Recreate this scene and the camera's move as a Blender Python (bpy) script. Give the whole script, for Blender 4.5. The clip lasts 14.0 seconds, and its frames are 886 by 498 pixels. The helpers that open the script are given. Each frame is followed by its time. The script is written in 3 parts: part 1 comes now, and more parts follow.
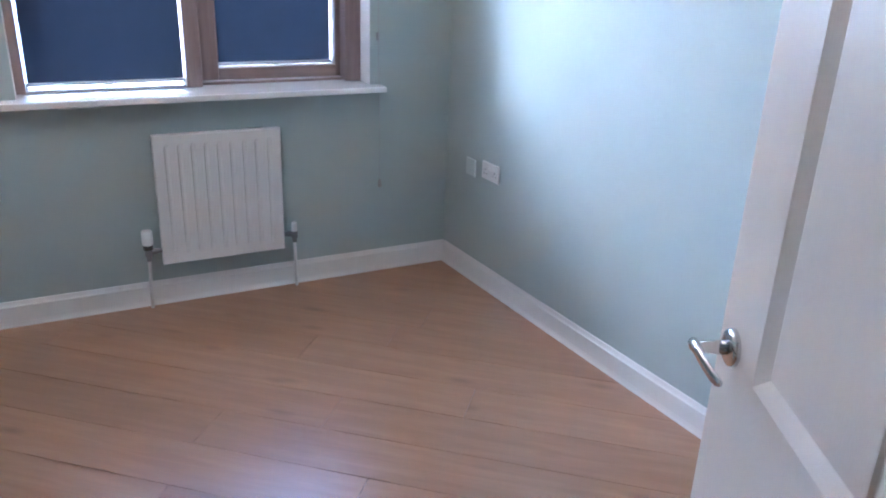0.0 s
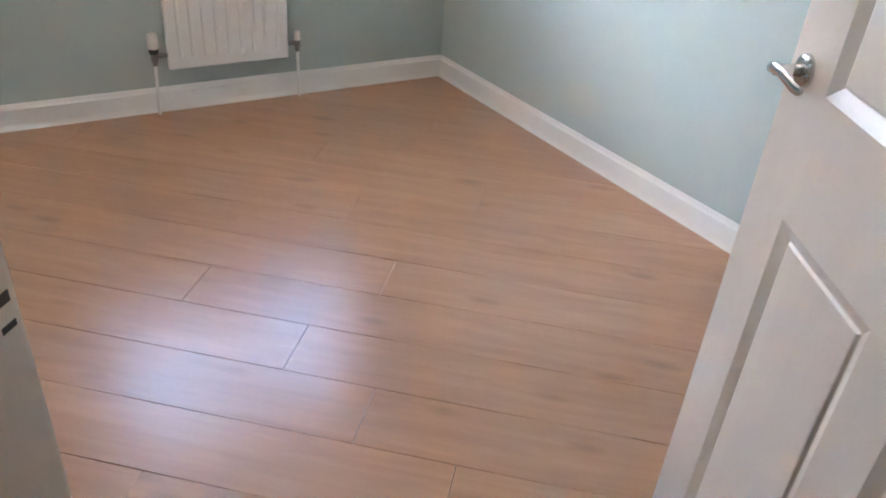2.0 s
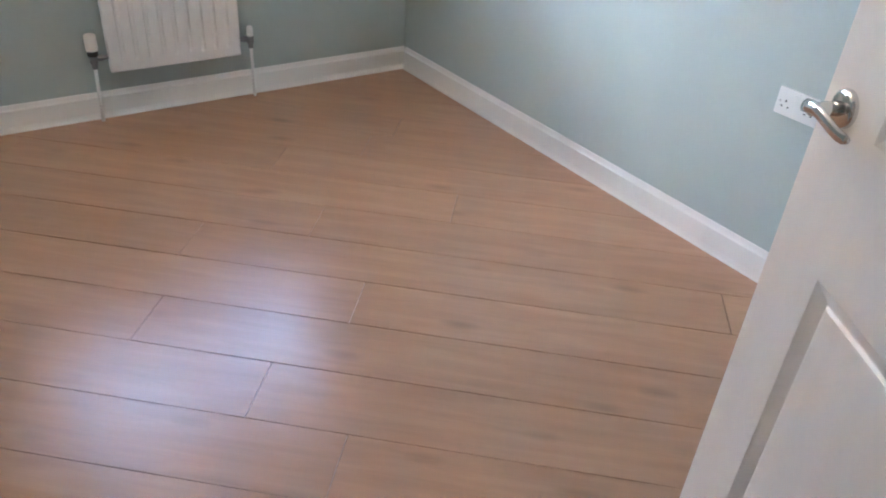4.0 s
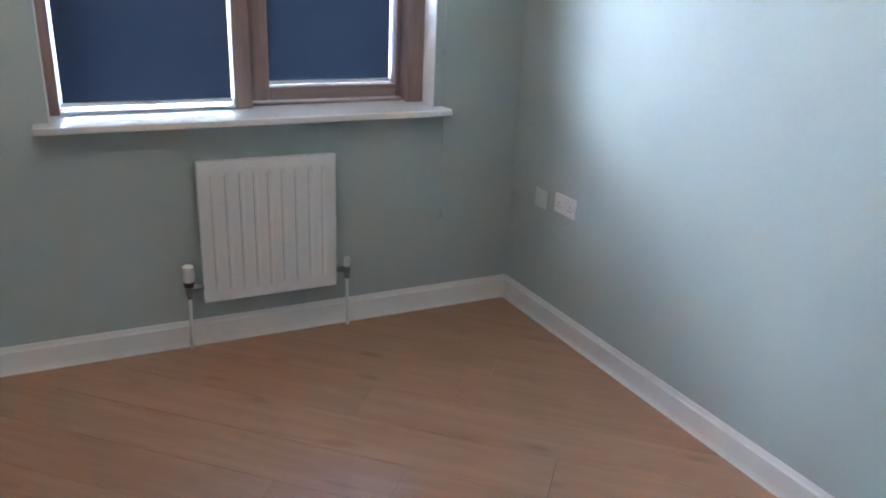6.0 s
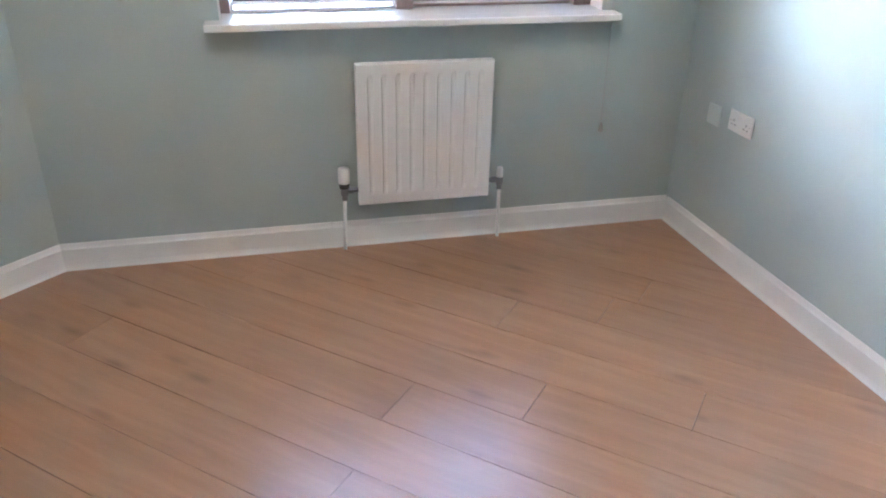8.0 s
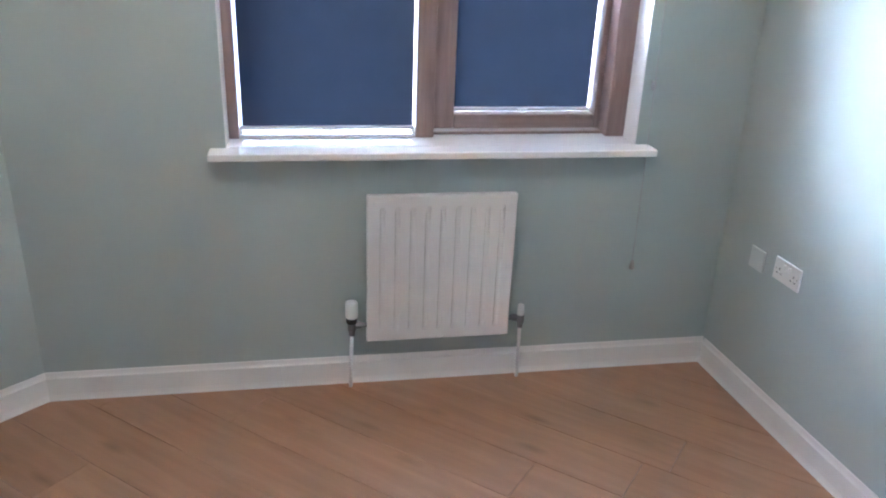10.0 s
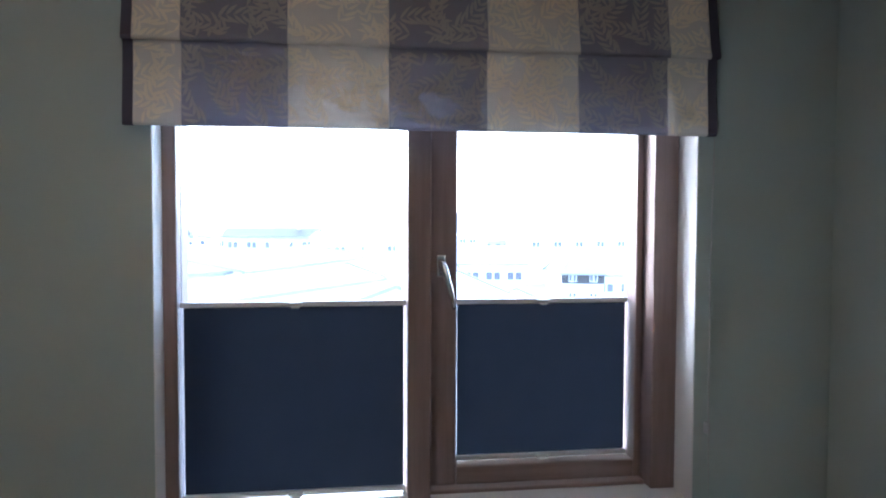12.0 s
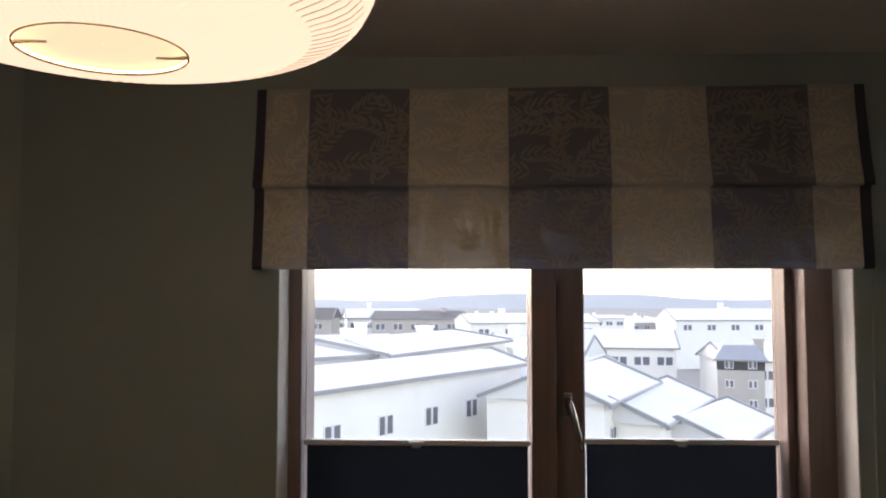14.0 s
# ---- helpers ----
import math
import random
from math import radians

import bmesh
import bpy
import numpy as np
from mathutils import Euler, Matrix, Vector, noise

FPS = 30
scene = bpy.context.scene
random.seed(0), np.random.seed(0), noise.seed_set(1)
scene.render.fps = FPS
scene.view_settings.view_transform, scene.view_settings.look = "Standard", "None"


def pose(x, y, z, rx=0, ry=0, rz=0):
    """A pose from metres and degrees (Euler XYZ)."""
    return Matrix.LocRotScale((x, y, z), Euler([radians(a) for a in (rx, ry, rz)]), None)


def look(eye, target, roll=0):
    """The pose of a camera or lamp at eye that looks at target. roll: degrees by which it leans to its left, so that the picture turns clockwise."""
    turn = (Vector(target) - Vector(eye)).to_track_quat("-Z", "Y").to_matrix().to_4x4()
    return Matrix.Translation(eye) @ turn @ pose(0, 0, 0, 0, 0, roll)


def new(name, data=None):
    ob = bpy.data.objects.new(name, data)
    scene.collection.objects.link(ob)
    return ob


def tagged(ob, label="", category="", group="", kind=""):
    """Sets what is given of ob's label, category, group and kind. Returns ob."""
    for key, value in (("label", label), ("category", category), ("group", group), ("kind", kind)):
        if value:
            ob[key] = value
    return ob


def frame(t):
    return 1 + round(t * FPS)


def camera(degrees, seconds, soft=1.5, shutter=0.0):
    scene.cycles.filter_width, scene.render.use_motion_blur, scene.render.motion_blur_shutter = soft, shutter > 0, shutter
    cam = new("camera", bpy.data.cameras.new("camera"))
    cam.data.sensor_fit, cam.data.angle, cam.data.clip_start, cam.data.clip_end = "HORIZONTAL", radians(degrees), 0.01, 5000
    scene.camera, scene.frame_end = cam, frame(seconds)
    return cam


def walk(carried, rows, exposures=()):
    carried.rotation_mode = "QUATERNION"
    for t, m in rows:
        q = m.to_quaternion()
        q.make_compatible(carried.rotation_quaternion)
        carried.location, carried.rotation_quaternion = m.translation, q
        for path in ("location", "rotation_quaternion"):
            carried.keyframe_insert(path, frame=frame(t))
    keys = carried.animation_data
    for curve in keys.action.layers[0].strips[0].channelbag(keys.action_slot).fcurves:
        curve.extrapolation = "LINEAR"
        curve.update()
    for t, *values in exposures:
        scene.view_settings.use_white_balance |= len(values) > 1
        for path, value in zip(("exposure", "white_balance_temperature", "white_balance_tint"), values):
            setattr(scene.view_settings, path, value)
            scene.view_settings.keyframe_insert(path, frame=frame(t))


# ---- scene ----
cam = camera(59.9, 14.0, soft=2.0)
PATH = [
    (0, (-1.873, -3.553, 1.614), (-1.003, -1.903, 0.891), 2.2),
    (0.5, (-2.023, -3.6, 1.607), (-1.113, -1.983, 0.86), 2.3),
    (1, (-2.123, -3.629, 1.581), (-1.194, -2.029, 0.823), 1.9),
    (1.5, (-2.173, -3.645, 1.526), (-1.248, -2.132, 0.602), 3.0),
    (2, (-2.181, -3.634, 1.497), (-1.275, -2.204, 0.432), 4.7),
    (2.2, (-2.189, -3.636, 1.485), (-1.283, -2.231, 0.387), 5.0),
    (4.3, (-2.023, -3.37, 1.523), (-1.045, -2.021, 0.417), 4.9),
    (4.5, (-1.989, -3.345, 1.544), (-1.027, -1.93, 0.507), 6.1),
    (5, (-1.965, -3.304, 1.611), (-1.042, -1.727, 0.797), 4.1),
    (5.5, (-1.929, -3.229, 1.65), (-0.996, -1.627, 0.899), 4.3),
    (6, (-1.882, -3.115, 1.629), (-1.062, -1.438, 0.912), 2.7),
    (6.5, (-1.863, -3.036, 1.626), (-1.175, -1.303, 0.901), 1.9),
    (7, (-1.855, -3.051, 1.585), (-1.272, -1.318, 0.774), 1.3),
    (7.2, (-1.841, -3.062, 1.582), (-1.296, -1.332, 0.739), 1.1),
    (9.3, (-1.844, -2.931, 1.66), (-1.514, -1.219, 0.679), 2.3),
    (9.5, (-1.827, -2.878, 1.698), (-1.48, -1.128, 0.795), 2.5),
    (10, (-1.705, -2.735, 1.727), (-1.359, -0.92, 0.962), 2.3),
    (10.5, (-1.62, -2.614, 1.752), (-1.249, -0.728, 1.201), 1.8),
    (11, (-1.56, -2.497, 1.82), (-1.243, -0.559, 1.441), 1.0),
    (11.5, (-1.552, -2.282, 1.86), (-1.254, -0.313, 1.679), 0.5),
    (12, (-1.521, -2.131, 1.847), (-1.222, -0.155, 1.758), 0.2),
    (12.5, (-1.503, -2.055, 1.963), (-1.239, -0.072, 1.962), -0.4),
    (13, (-1.479, -2.046, 2.014), (-1.211, -0.065, 2.06), -0.2),
    (13.5, (-1.473, -2.03, 2.032), (-1.308, -0.038, 2.088), 0.1),
    (14, (-1.455, -2.078, 2.004), (-1.528, -0.083, 2.126), -0.0),
]
EXPOSURES = [(0, 5.32, 4560, 13), (0.5, 5.35, 4870, 11), (1.5, 5.57, 5170, 10), (2.2, 5.7, 5300, 10), (4.5, 5.5, 5030, 9), (5.5, 5.3, 4900, 9), (6.0, 5.0, 4930, 9), (6.5, 5.1, 5000, 10),
             (7.0, 5.32, 5080, 10), (9.5, 6.08, 4930, 12), (10.0, 5.6, 4900, 12), (10.5, 5.02, 4850, 11), (11.0, 4.3, 4820, 11), (12.0, 3.78, 5150, 11), (12.5, 3.5, 5700, 11), (14.0, 2.27, 7050, 17)]
walk(cam, [(t, look(eye, target, roll)) for t, eye, target, roll in PATH], EXPOSURES)

# ---- world, sun ----
world = bpy.data.worlds.new("sky")
scene.world = world
world.use_nodes = True
wn = world.node_tree
sky = wn.nodes.new("ShaderNodeTexSky")
sky.sky_type = "NISHITA"
sky.sun_disc = False
SUN_EL, SUN_AZ = 30, -43
sky.sun_elevation, sky.sun_rotation = radians(SUN_EL), radians(SUN_AZ)
sky.dust_density, sky.air_density, sky.ozone_density = 1.1, 1.0, 1.3
wn.nodes["Background"].inputs["Strength"].default_value = 0.15
thin_cloud = wn.nodes.new("ShaderNodeHueSaturation")
thin_cloud.inputs["Saturation"].default_value = 0.72
wn.links.new(sky.outputs[0], thin_cloud.inputs["Color"])
wn.links.new(thin_cloud.outputs[0], wn.nodes["Background"].inputs["Color"])
sun_data = bpy.data.lights.new("sun", "SUN")
sun_data.energy, sun_data.angle, sun_data.color = 0.03, radians(12), (1.0, 0.98, 0.95)
sun = new("sun", sun_data)
a, e = radians(SUN_AZ), radians(SUN_EL)
sun.matrix_world = look((math.sin(a) * 60 * math.cos(e), math.cos(a) * 60 * math.cos(e), 60 * math.sin(e)), (0, 0, 0))


# the bulb of the ceiling lamp: it shines up through the open top of its shade
LAMP_AT = (-1.775, -1.431, 2.217)
bulb_data = bpy.data.lights.new("bulb", "POINT")
bulb_data.energy, bulb_data.shadow_soft_size, bulb_data.color = 1.1, 0.03, (1.0, 0.76, 0.50)
bulb = new("bulb", bulb_data)
bulb.location = (LAMP_AT[0], LAMP_AT[1], LAMP_AT[2] + 0.13)

# ---- materials ----
def mat(name, color, rough=0.5, metal=0.0, var=0.08, scale=6.0, bump=0.1, fine=180.0, spec=0.5, stretch=(1, 1, 1), random_obj=0.0, coat=0.0):
    """Principled material with stains at one scale, grain at another and a fine relief."""
    m = bpy.data.materials.new(name)
    m.use_nodes = True
    nt = m.node_tree
    b = nt.nodes["Principled BSDF"]
    n, lk = nt.nodes.new, nt.links.new
    tc = n("ShaderNodeTexCoord")
    mp = n("ShaderNodeMapping")
    mp.inputs["Scale"].default_value = stretch
    lk(tc.outputs["Object"], mp.inputs["Vector"])
    big = n("ShaderNodeTexNoise")
    big.inputs["Scale"].default_value, big.inputs["Detail"].default_value = scale, 4
    lk(mp.outputs[0], big.inputs["Vector"])
    small = n("ShaderNodeTexNoise")
    small.inputs["Scale"].default_value, small.inputs["Detail"].default_value = fine, 2
    lk(mp.outputs[0], small.inputs["Vector"])
    add = n("ShaderNodeMath")
    add.operation = "MULTIPLY_ADD"
    lk(small.outputs["Fac"], add.inputs[0])
    add.inputs[1].default_value = 0.35
    lk(big.outputs["Fac"], add.inputs[2])
    ramp = n("ShaderNodeMapRange")
    ramp.inputs["From Min"].default_value, ramp.inputs["From Max"].default_value = 0.35, 1.0
    ramp.inputs["To Min"].default_value, ramp.inputs["To Max"].default_value = 1 - var, 1 + var
    lk(add.outputs[0], ramp.inputs["Value"])
    fac = ramp.outputs[0]
    if random_obj:
        oi = n("ShaderNodeObjectInfo")
        r = n("ShaderNodeMapRange")
        r.inputs["To Min"].default_value, r.inputs["To Max"].default_value = 1 - random_obj, 1 + random_obj
        lk(oi.outputs["Random"], r.inputs["Value"])
        mm = n("ShaderNodeMath")
        mm.operation = "MULTIPLY"
        lk(fac, mm.inputs[0]), lk(r.outputs[0], mm.inputs[1])
        fac = mm.outputs[0]
    mul = n("ShaderNodeVectorMath")
    mul.operation = "SCALE"
    mul.inputs[0].default_value = color
    lk(fac, mul.inputs["Scale"])
    lk(mul.outputs[0], b.inputs["Base Color"])
    rr = n("ShaderNodeMapRange")
    rr.inputs["To Min"].default_value, rr.inputs["To Max"].default_value = max(0.02, rough - 0.06), rough + 0.06
    lk(big.outputs["Fac"], rr.inputs["Value"])
    lk(rr.outputs[0], b.inputs["Roughness"])
    b.inputs["Metallic"].default_value = metal
    b.inputs["Specular IOR Level"].default_value = spec
    b.inputs["Coat Weight"].default_value = coat
    if bump:
        bp = n("ShaderNodeBump")
        bp.inputs["Strength"].default_value, bp.inputs["Distance"].default_value = bump, 0.002
        lk(small.outputs["Fac"], bp.inputs["Height"])
        lk(bp.outputs[0], b.inputs["Normal"])
    return m


def laminate():
    """Oak-look laminate: grain streaks along each board, a few knots, a sheen."""
    m = bpy.data.materials.new("oak_laminate")
    m.use_nodes = True
    nt = m.node_tree
    b = nt.nodes["Principled BSDF"]
    n, lk = nt.nodes.new, nt.links.new
    tc, oi, mp = n("ShaderNodeTexCoord"), n("ShaderNodeObjectInfo"), n("ShaderNodeMapping")
    mp.inputs["Scale"].default_value = (1.2, 11, 1)
    off = n("ShaderNodeVectorMath")
    off.operation = "MULTIPLY_ADD"
    cmb = n("ShaderNodeCombineXYZ")
    for i in range(3):
        lk(oi.outputs["Random"], cmb.inputs[i])
    lk(cmb.outputs[0], off.inputs[0])
    off.inputs[1].default_value = (37, 11, 5)
    lk(tc.outputs["Object"], off.inputs[2])
    lk(off.outputs[0], mp.inputs["Vector"])
    g1 = n("ShaderNodeTexNoise")
    g1.inputs["Scale"].default_value, g1.inputs["Detail"].default_value, g1.inputs["Distortion"].default_value = 2.2, 6, 0.6
    lk(mp.outputs[0], g1.inputs["Vector"])
    mp2 = n("ShaderNodeMapping")
    mp2.inputs["Scale"].default_value = (4, 130, 1)
    lk(off.outputs[0], mp2.inputs["Vector"])
    g2 = n("ShaderNodeTexNoise")
    g2.inputs["Scale"].default_value, g2.inputs["Detail"].default_value = 1.0, 3
    lk(mp2.outputs[0], g2.inputs["Vector"])
    mp3 = n("ShaderNodeMapping")
    mp3.inputs["Scale"].default_value = (2.6, 8, 1)
    lk(off.outputs[0], mp3.inputs["Vector"])
    kn = n("ShaderNodeTexVoronoi")
    kn.inputs["Scale"].default_value, kn.inputs["Randomness"].default_value = 1.0, 1.0
    lk(mp3.outputs[0], kn.inputs["Vector"])
    knot = n("ShaderNodeMapRange")
    knot.inputs["From Min"].default_value, knot.inputs["From Max"].default_value = 0.03, 0.2
    knot.inputs["To Min"].default_value, knot.inputs["To Max"].default_value = 0.72, 1.0
    lk(kn.outputs["Distance"], knot.inputs["Value"])
    mixv = n("ShaderNodeMath")
    mixv.operation = "MULTIPLY_ADD"
    lk(g2.outputs["Fac"], mixv.inputs[0])
    mixv.inputs[1].default_value = 0.16
    lk(g1.outputs["Fac"], mixv.inputs[2])
    cr = n("ShaderNodeValToRGB")
    cr.color_ramp.elements[0].position, cr.color_ramp.elements[0].color = 0.4, (0.40, 0.22, 0.124, 1)
    cr.color_ramp.elements[1].position, cr.color_ramp.elements[1].color = 0.95, (0.51, 0.292, 0.172, 1)
    lk(mixv.outputs[0], cr.inputs["Fac"])
    rr = n("ShaderNodeMapRange")
    rr.inputs["To Min"].default_value, rr.inputs["To Max"].default_value = 0.94, 1.06
    lk(oi.outputs["Random"], rr.inputs["Value"])
    m1 = n("ShaderNodeMath")
    m1.operation = "MULTIPLY"
    lk(rr.outputs[0], m1.inputs[0]), lk(knot.outputs[0], m1.inputs[1])
    sc = n("ShaderNodeVectorMath")
    sc.operation = "SCALE"
    lk(cr.outputs["Color"], sc.inputs[0]), lk(m1.outputs[0], sc.inputs["Scale"])
    lk(sc.outputs[0], b.inputs["Base Color"])
    ro = n("ShaderNodeMapRange")
    ro.inputs["To Min"].default_value, ro.inputs["To Max"].default_value = 0.283, 0.325
    lk(g1.outputs["Fac"], ro.inputs["Value"])
    lk(ro.outputs[0], b.inputs["Roughness"])
    b.inputs["Specular IOR Level"].default_value = 0.82
    bp = n("ShaderNodeBump")
    bp.inputs["Strength"].default_value, bp.inputs["Distance"].default_value = 0.12, 0.001
    lk(g2.outputs["Fac"], bp.inputs["Height"])
    lk(bp.outputs[0], b.inputs["Normal"])
    return m


def fabric(name, color, through_color, amount, weave=900):
    """Woven cloth that lets part of the light through."""
    m = mat(name, color, 0.85, var=0.12, scale=9, bump=0.4, fine=weave, spec=0.15)
    nt = m.node_tree
    tr = nt.nodes.new("ShaderNodeBsdfTranslucent")
    tr.inputs["Color"].default_value = (*through_color, 1)
    mx = nt.nodes.new("ShaderNodeMixShader")
    mx.inputs[0].default_value = amount
    out = nt.nodes["Material Output"]
    nt.links.new(nt.nodes["Principled BSDF"].outputs[0], mx.inputs[1])
    nt.links.new(tr.outputs[0], mx.inputs[2])
    nt.links.new(mx.outputs[0], out.inputs["Surface"])
    return m


def glow(name, color, strength):
    m = mat(name, color, 0.7, var=0.03, bump=0)
    b = m.node_tree.nodes["Principled BSDF"]
    b.inputs["Emission Color"].default_value = (*color, 1)
    b.inputs["Emission Strength"].default_value = strength
    return m


def glass(name):
    m = bpy.data.materials.new(name)
    m.use_nodes = True
    b = m.node_tree.nodes["Principled BSDF"]
    b.inputs["Base Color"].default_value = (1, 1, 1, 1)
    b.inputs["Transmission Weight"].default_value, b.inputs["Roughness"].default_value, b.inputs["IOR"].default_value = 1.0, 0.0, 1.45
    return m


WALL = mat("duck_egg_paint", (0.455, 0.522, 0.505), 0.55, var=0.035, scale=3, bump=0.12, fine=260, spec=0.35)
HALLP = mat("hall_warm_bounce_cream", (0.72, 0.66, 0.55), 0.6, var=0.03, scale=3, bump=0.12, fine=260, spec=0.35)
CEIL = mat("ceiling_paint", (0.78, 0.77, 0.74), 0.8, var=0.02, scale=2, bump=0.1)
WHITE = mat("white_gloss_paint", (0.84, 0.83, 0.81), 0.38, var=0.01, scale=5, bump=0.03, fine=120, spec=0.4)
SILLW = mat("sill_gloss_paint", (0.84, 0.83, 0.81), 0.16, var=0.02, scale=4, bump=0.03, fine=90, spec=0.5)
DOORW = mat("door_paint", (0.75, 0.675, 0.585), 0.4, var=0.03, scale=4, bump=0.15, fine=90, stretch=(6, 6, 0.6))
RADW = mat("radiator_enamel", (0.80, 0.79, 0.78), 0.3, var=0.02, scale=5, bump=0.03)
PLASTIC = mat("white_plastic", (0.82, 0.82, 0.80), 0.3, var=0.02, bump=0)
BLANK = mat("painted_plate", (0.60, 0.66, 0.63), 0.45, var=0.02, bump=0.03)
DARK = mat("dark_plastic", (0.03, 0.03, 0.035), 0.5, var=0.05, bump=0)
CHROME = mat("chrome", (0.72, 0.71, 0.70), 0.13, metal=1.0, var=0.03, bump=0)
VALVE = mat("dull_valve_metal", (0.24, 0.24, 0.25), 0.45, metal=0.8, var=0.1, bump=0)
BRASS = mat("satin_nickel", (0.45, 0.43, 0.40), 0.35, metal=1.0, var=0.1, bump=0)
OAKF = mat("stained_window_wood", (0.29, 0.21, 0.19), 0.38, var=0.25, scale=3, bump=0.2, fine=60, stretch=(14, 14, 1))
OAKH = mat("stained_window_wood_across", (0.29, 0.21, 0.19), 0.38, var=0.25, scale=3, bump=0.2, fine=60, stretch=(1, 14, 14))
BEAD = mat("pale_glazing_trim", (0.75, 0.75, 0.75), 0.4, var=0.03, bump=0)
NAVY = fabric("navy_pleated_cloth", (0.020, 0.023, 0.032), (0.042, 0.054, 0.080), 0.035)
LIGHTCLOTH = fabric("cream_cloth", (0.72, 0.68, 0.625), (0.5, 0.48, 0.47), 0.07)
DARKCLOTH = fabric("slate_blue_cloth", (0.27, 0.265, 0.305), (0.2, 0.21, 0.31), 0.085)
EDGING = fabric("navy_edging_cloth", (0.10, 0.092, 0.13), (0.03, 0.03, 0.06), 0.05)
LEAFL = fabric("leaf_pattern_cream", (0.88, 0.80, 0.66), (0.7, 0.65, 0.6), 0.12)
LEAFD = fabric("leaf_pattern_taupe", (0.44, 0.40, 0.375), (0.5, 0.5, 0.52), 0.13)
CORD = mat("grey_cord", (0.45, 0.46, 0.46), 0.6, var=0.1, bump=0)
SHADE = glow("glowing_paper_shade", (1.0, 0.80, 0.60), 0.23)
DISC = glow("glowing_diffuser", (1.0, 0.85, 0.58), 0.19)
PLEATSHADING = mat("pleat_shading_tan", (0.70, 0.62, 0.48), 0.8, var=0.05, bump=0)
WIRE = mat("shade_wire", (0.36, 0.33, 0.27), 0.5, var=0.05, bump=0)
CLEAR = glass("window_glass")
FLOORM = laminate()
GAP = mat("joint_dark", (0.07, 0.04, 0.025), 0.8, var=0.1, bump=0)
RENDER = mat("white_render", (0.80, 0.775, 0.725), 0.85, var=0.06, scale=0.6, bump=0.2, fine=20)
GREYROOF = mat("pale_grey_roof", (0.62, 0.615, 0.60), 0.8, var=0.08, scale=0.5, bump=0.3, fine=8)
LEADR = mat("grey_lead_roof", (0.30, 0.31, 0.335), 0.55, var=0.1, scale=0.8, bump=0.2, fine=8)
SLATE = mat("dark_slate", (0.055, 0.05, 0.048), 0.6, var=0.15, scale=0.8, bump=0.3, fine=8)
EAVE = mat("grey_eaves", (0.27, 0.27, 0.275), 0.6, var=0.1, bump=0)
PANE = mat("dark_far_window", (0.14, 0.14, 0.155), 0.6, var=0.1, bump=0)
BRICKT = mat("buff_brick_far", (0.46, 0.42, 0.38), 0.85, var=0.12, scale=0.8, bump=0.2, fine=10)
GROUND = mat("far_ground", (0.20, 0.20, 0.19), 0.9, var=0.2, scale=0.05, bump=0)
HILL = mat("far_hill", (0.24, 0.27, 0.29), 0.95, var=0.15, scale=0.02, bump=0)


# ---- mesh helpers ----
def boxes(bm, *specs, bevel=0.0, seg=2):
    """Adds boxes (x0, y0, z0, x1, y1, z1), bevelled."""
    for x0, y0, z0, x1, y1, z1 in specs:
        r = bmesh.ops.create_cube(bm, size=1)
        m = Matrix.Translation(((x0 + x1) / 2, (y0 + y1) / 2, (z0 + z1) / 2)) @ Matrix.Diagonal((abs(x1 - x0), abs(y1 - y0), abs(z1 - z0), 1))
        bmesh.ops.transform(bm, matrix=m, verts=r["verts"])
        if bevel:
            edges = list({ed for v in r["verts"] for ed in v.link_edges})
            bmesh.ops.bevel(bm, geom=edges, offset=bevel, segments=seg, profile=0.5, affect="EDGES")
    return bm


def box(x0, y0, z0, x1, y1, z1, bevel=0.0, seg=2):
    return boxes(bmesh.new(), (x0, y0, z0, x1, y1, z1), bevel=bevel, seg=seg)


def tube(bm, points, radius, sides=12, cap=True):
    """A round bar along points; radius a number or one per point."""
    pts = [Vector(p) for p in points]
    rad = radius if isinstance(radius, (list, tuple)) else [radius] * len(pts)
    rings, side = [], None
    for i, p in enumerate(pts):
        d = (pts[min(i + 1, len(pts) - 1)] - pts[max(i - 1, 0)]).normalized()
        if side is None:
            side = d.orthogonal().normalized()
        side = (side - d * side.dot(d)).normalized()
        up = d.cross(side)
        rings.append([bm.verts.new(p + rad[i] * (math.cos(k * math.tau / sides) * side + math.sin(k * math.tau / sides) * up)) for k in range(sides)])
    for r0, r1 in zip(rings, rings[1:]):
        for k in range(sides):
            bm.faces.new((r0[k], r0[(k + 1) % sides], r1[(k + 1) % sides], r1[k]))
    if cap:
        bm.faces.new(rings[0][::-1]), bm.faces.new(rings[-1])
    return bm


def lathe(bm, profile, centre=(0, 0, 0), sides=48, wave=0.0, waves=0):
    """Turns (radius, z) round the upright axis; wave: pleats."""
    rings = []
    for r, z in profile:
        rings.append([bm.verts.new((centre[0] + (r + wave * min(1, r * 6) * math.cos(waves * k * math.tau / sides)) * math.cos(k * math.tau / sides),
                                    centre[1] + (r + wave * min(1, r * 6) * math.cos(waves * k * math.tau / sides)) * math.sin(k * math.tau / sides), centre[2] + z)) for k in range(sides)])
    for r0, r1 in zip(rings, rings[1:]):
        for k in range(sides):
            bm.faces.new((r0[k], r0[(k + 1) % sides], r1[(k + 1) % sides], r1[k]))
    return bm


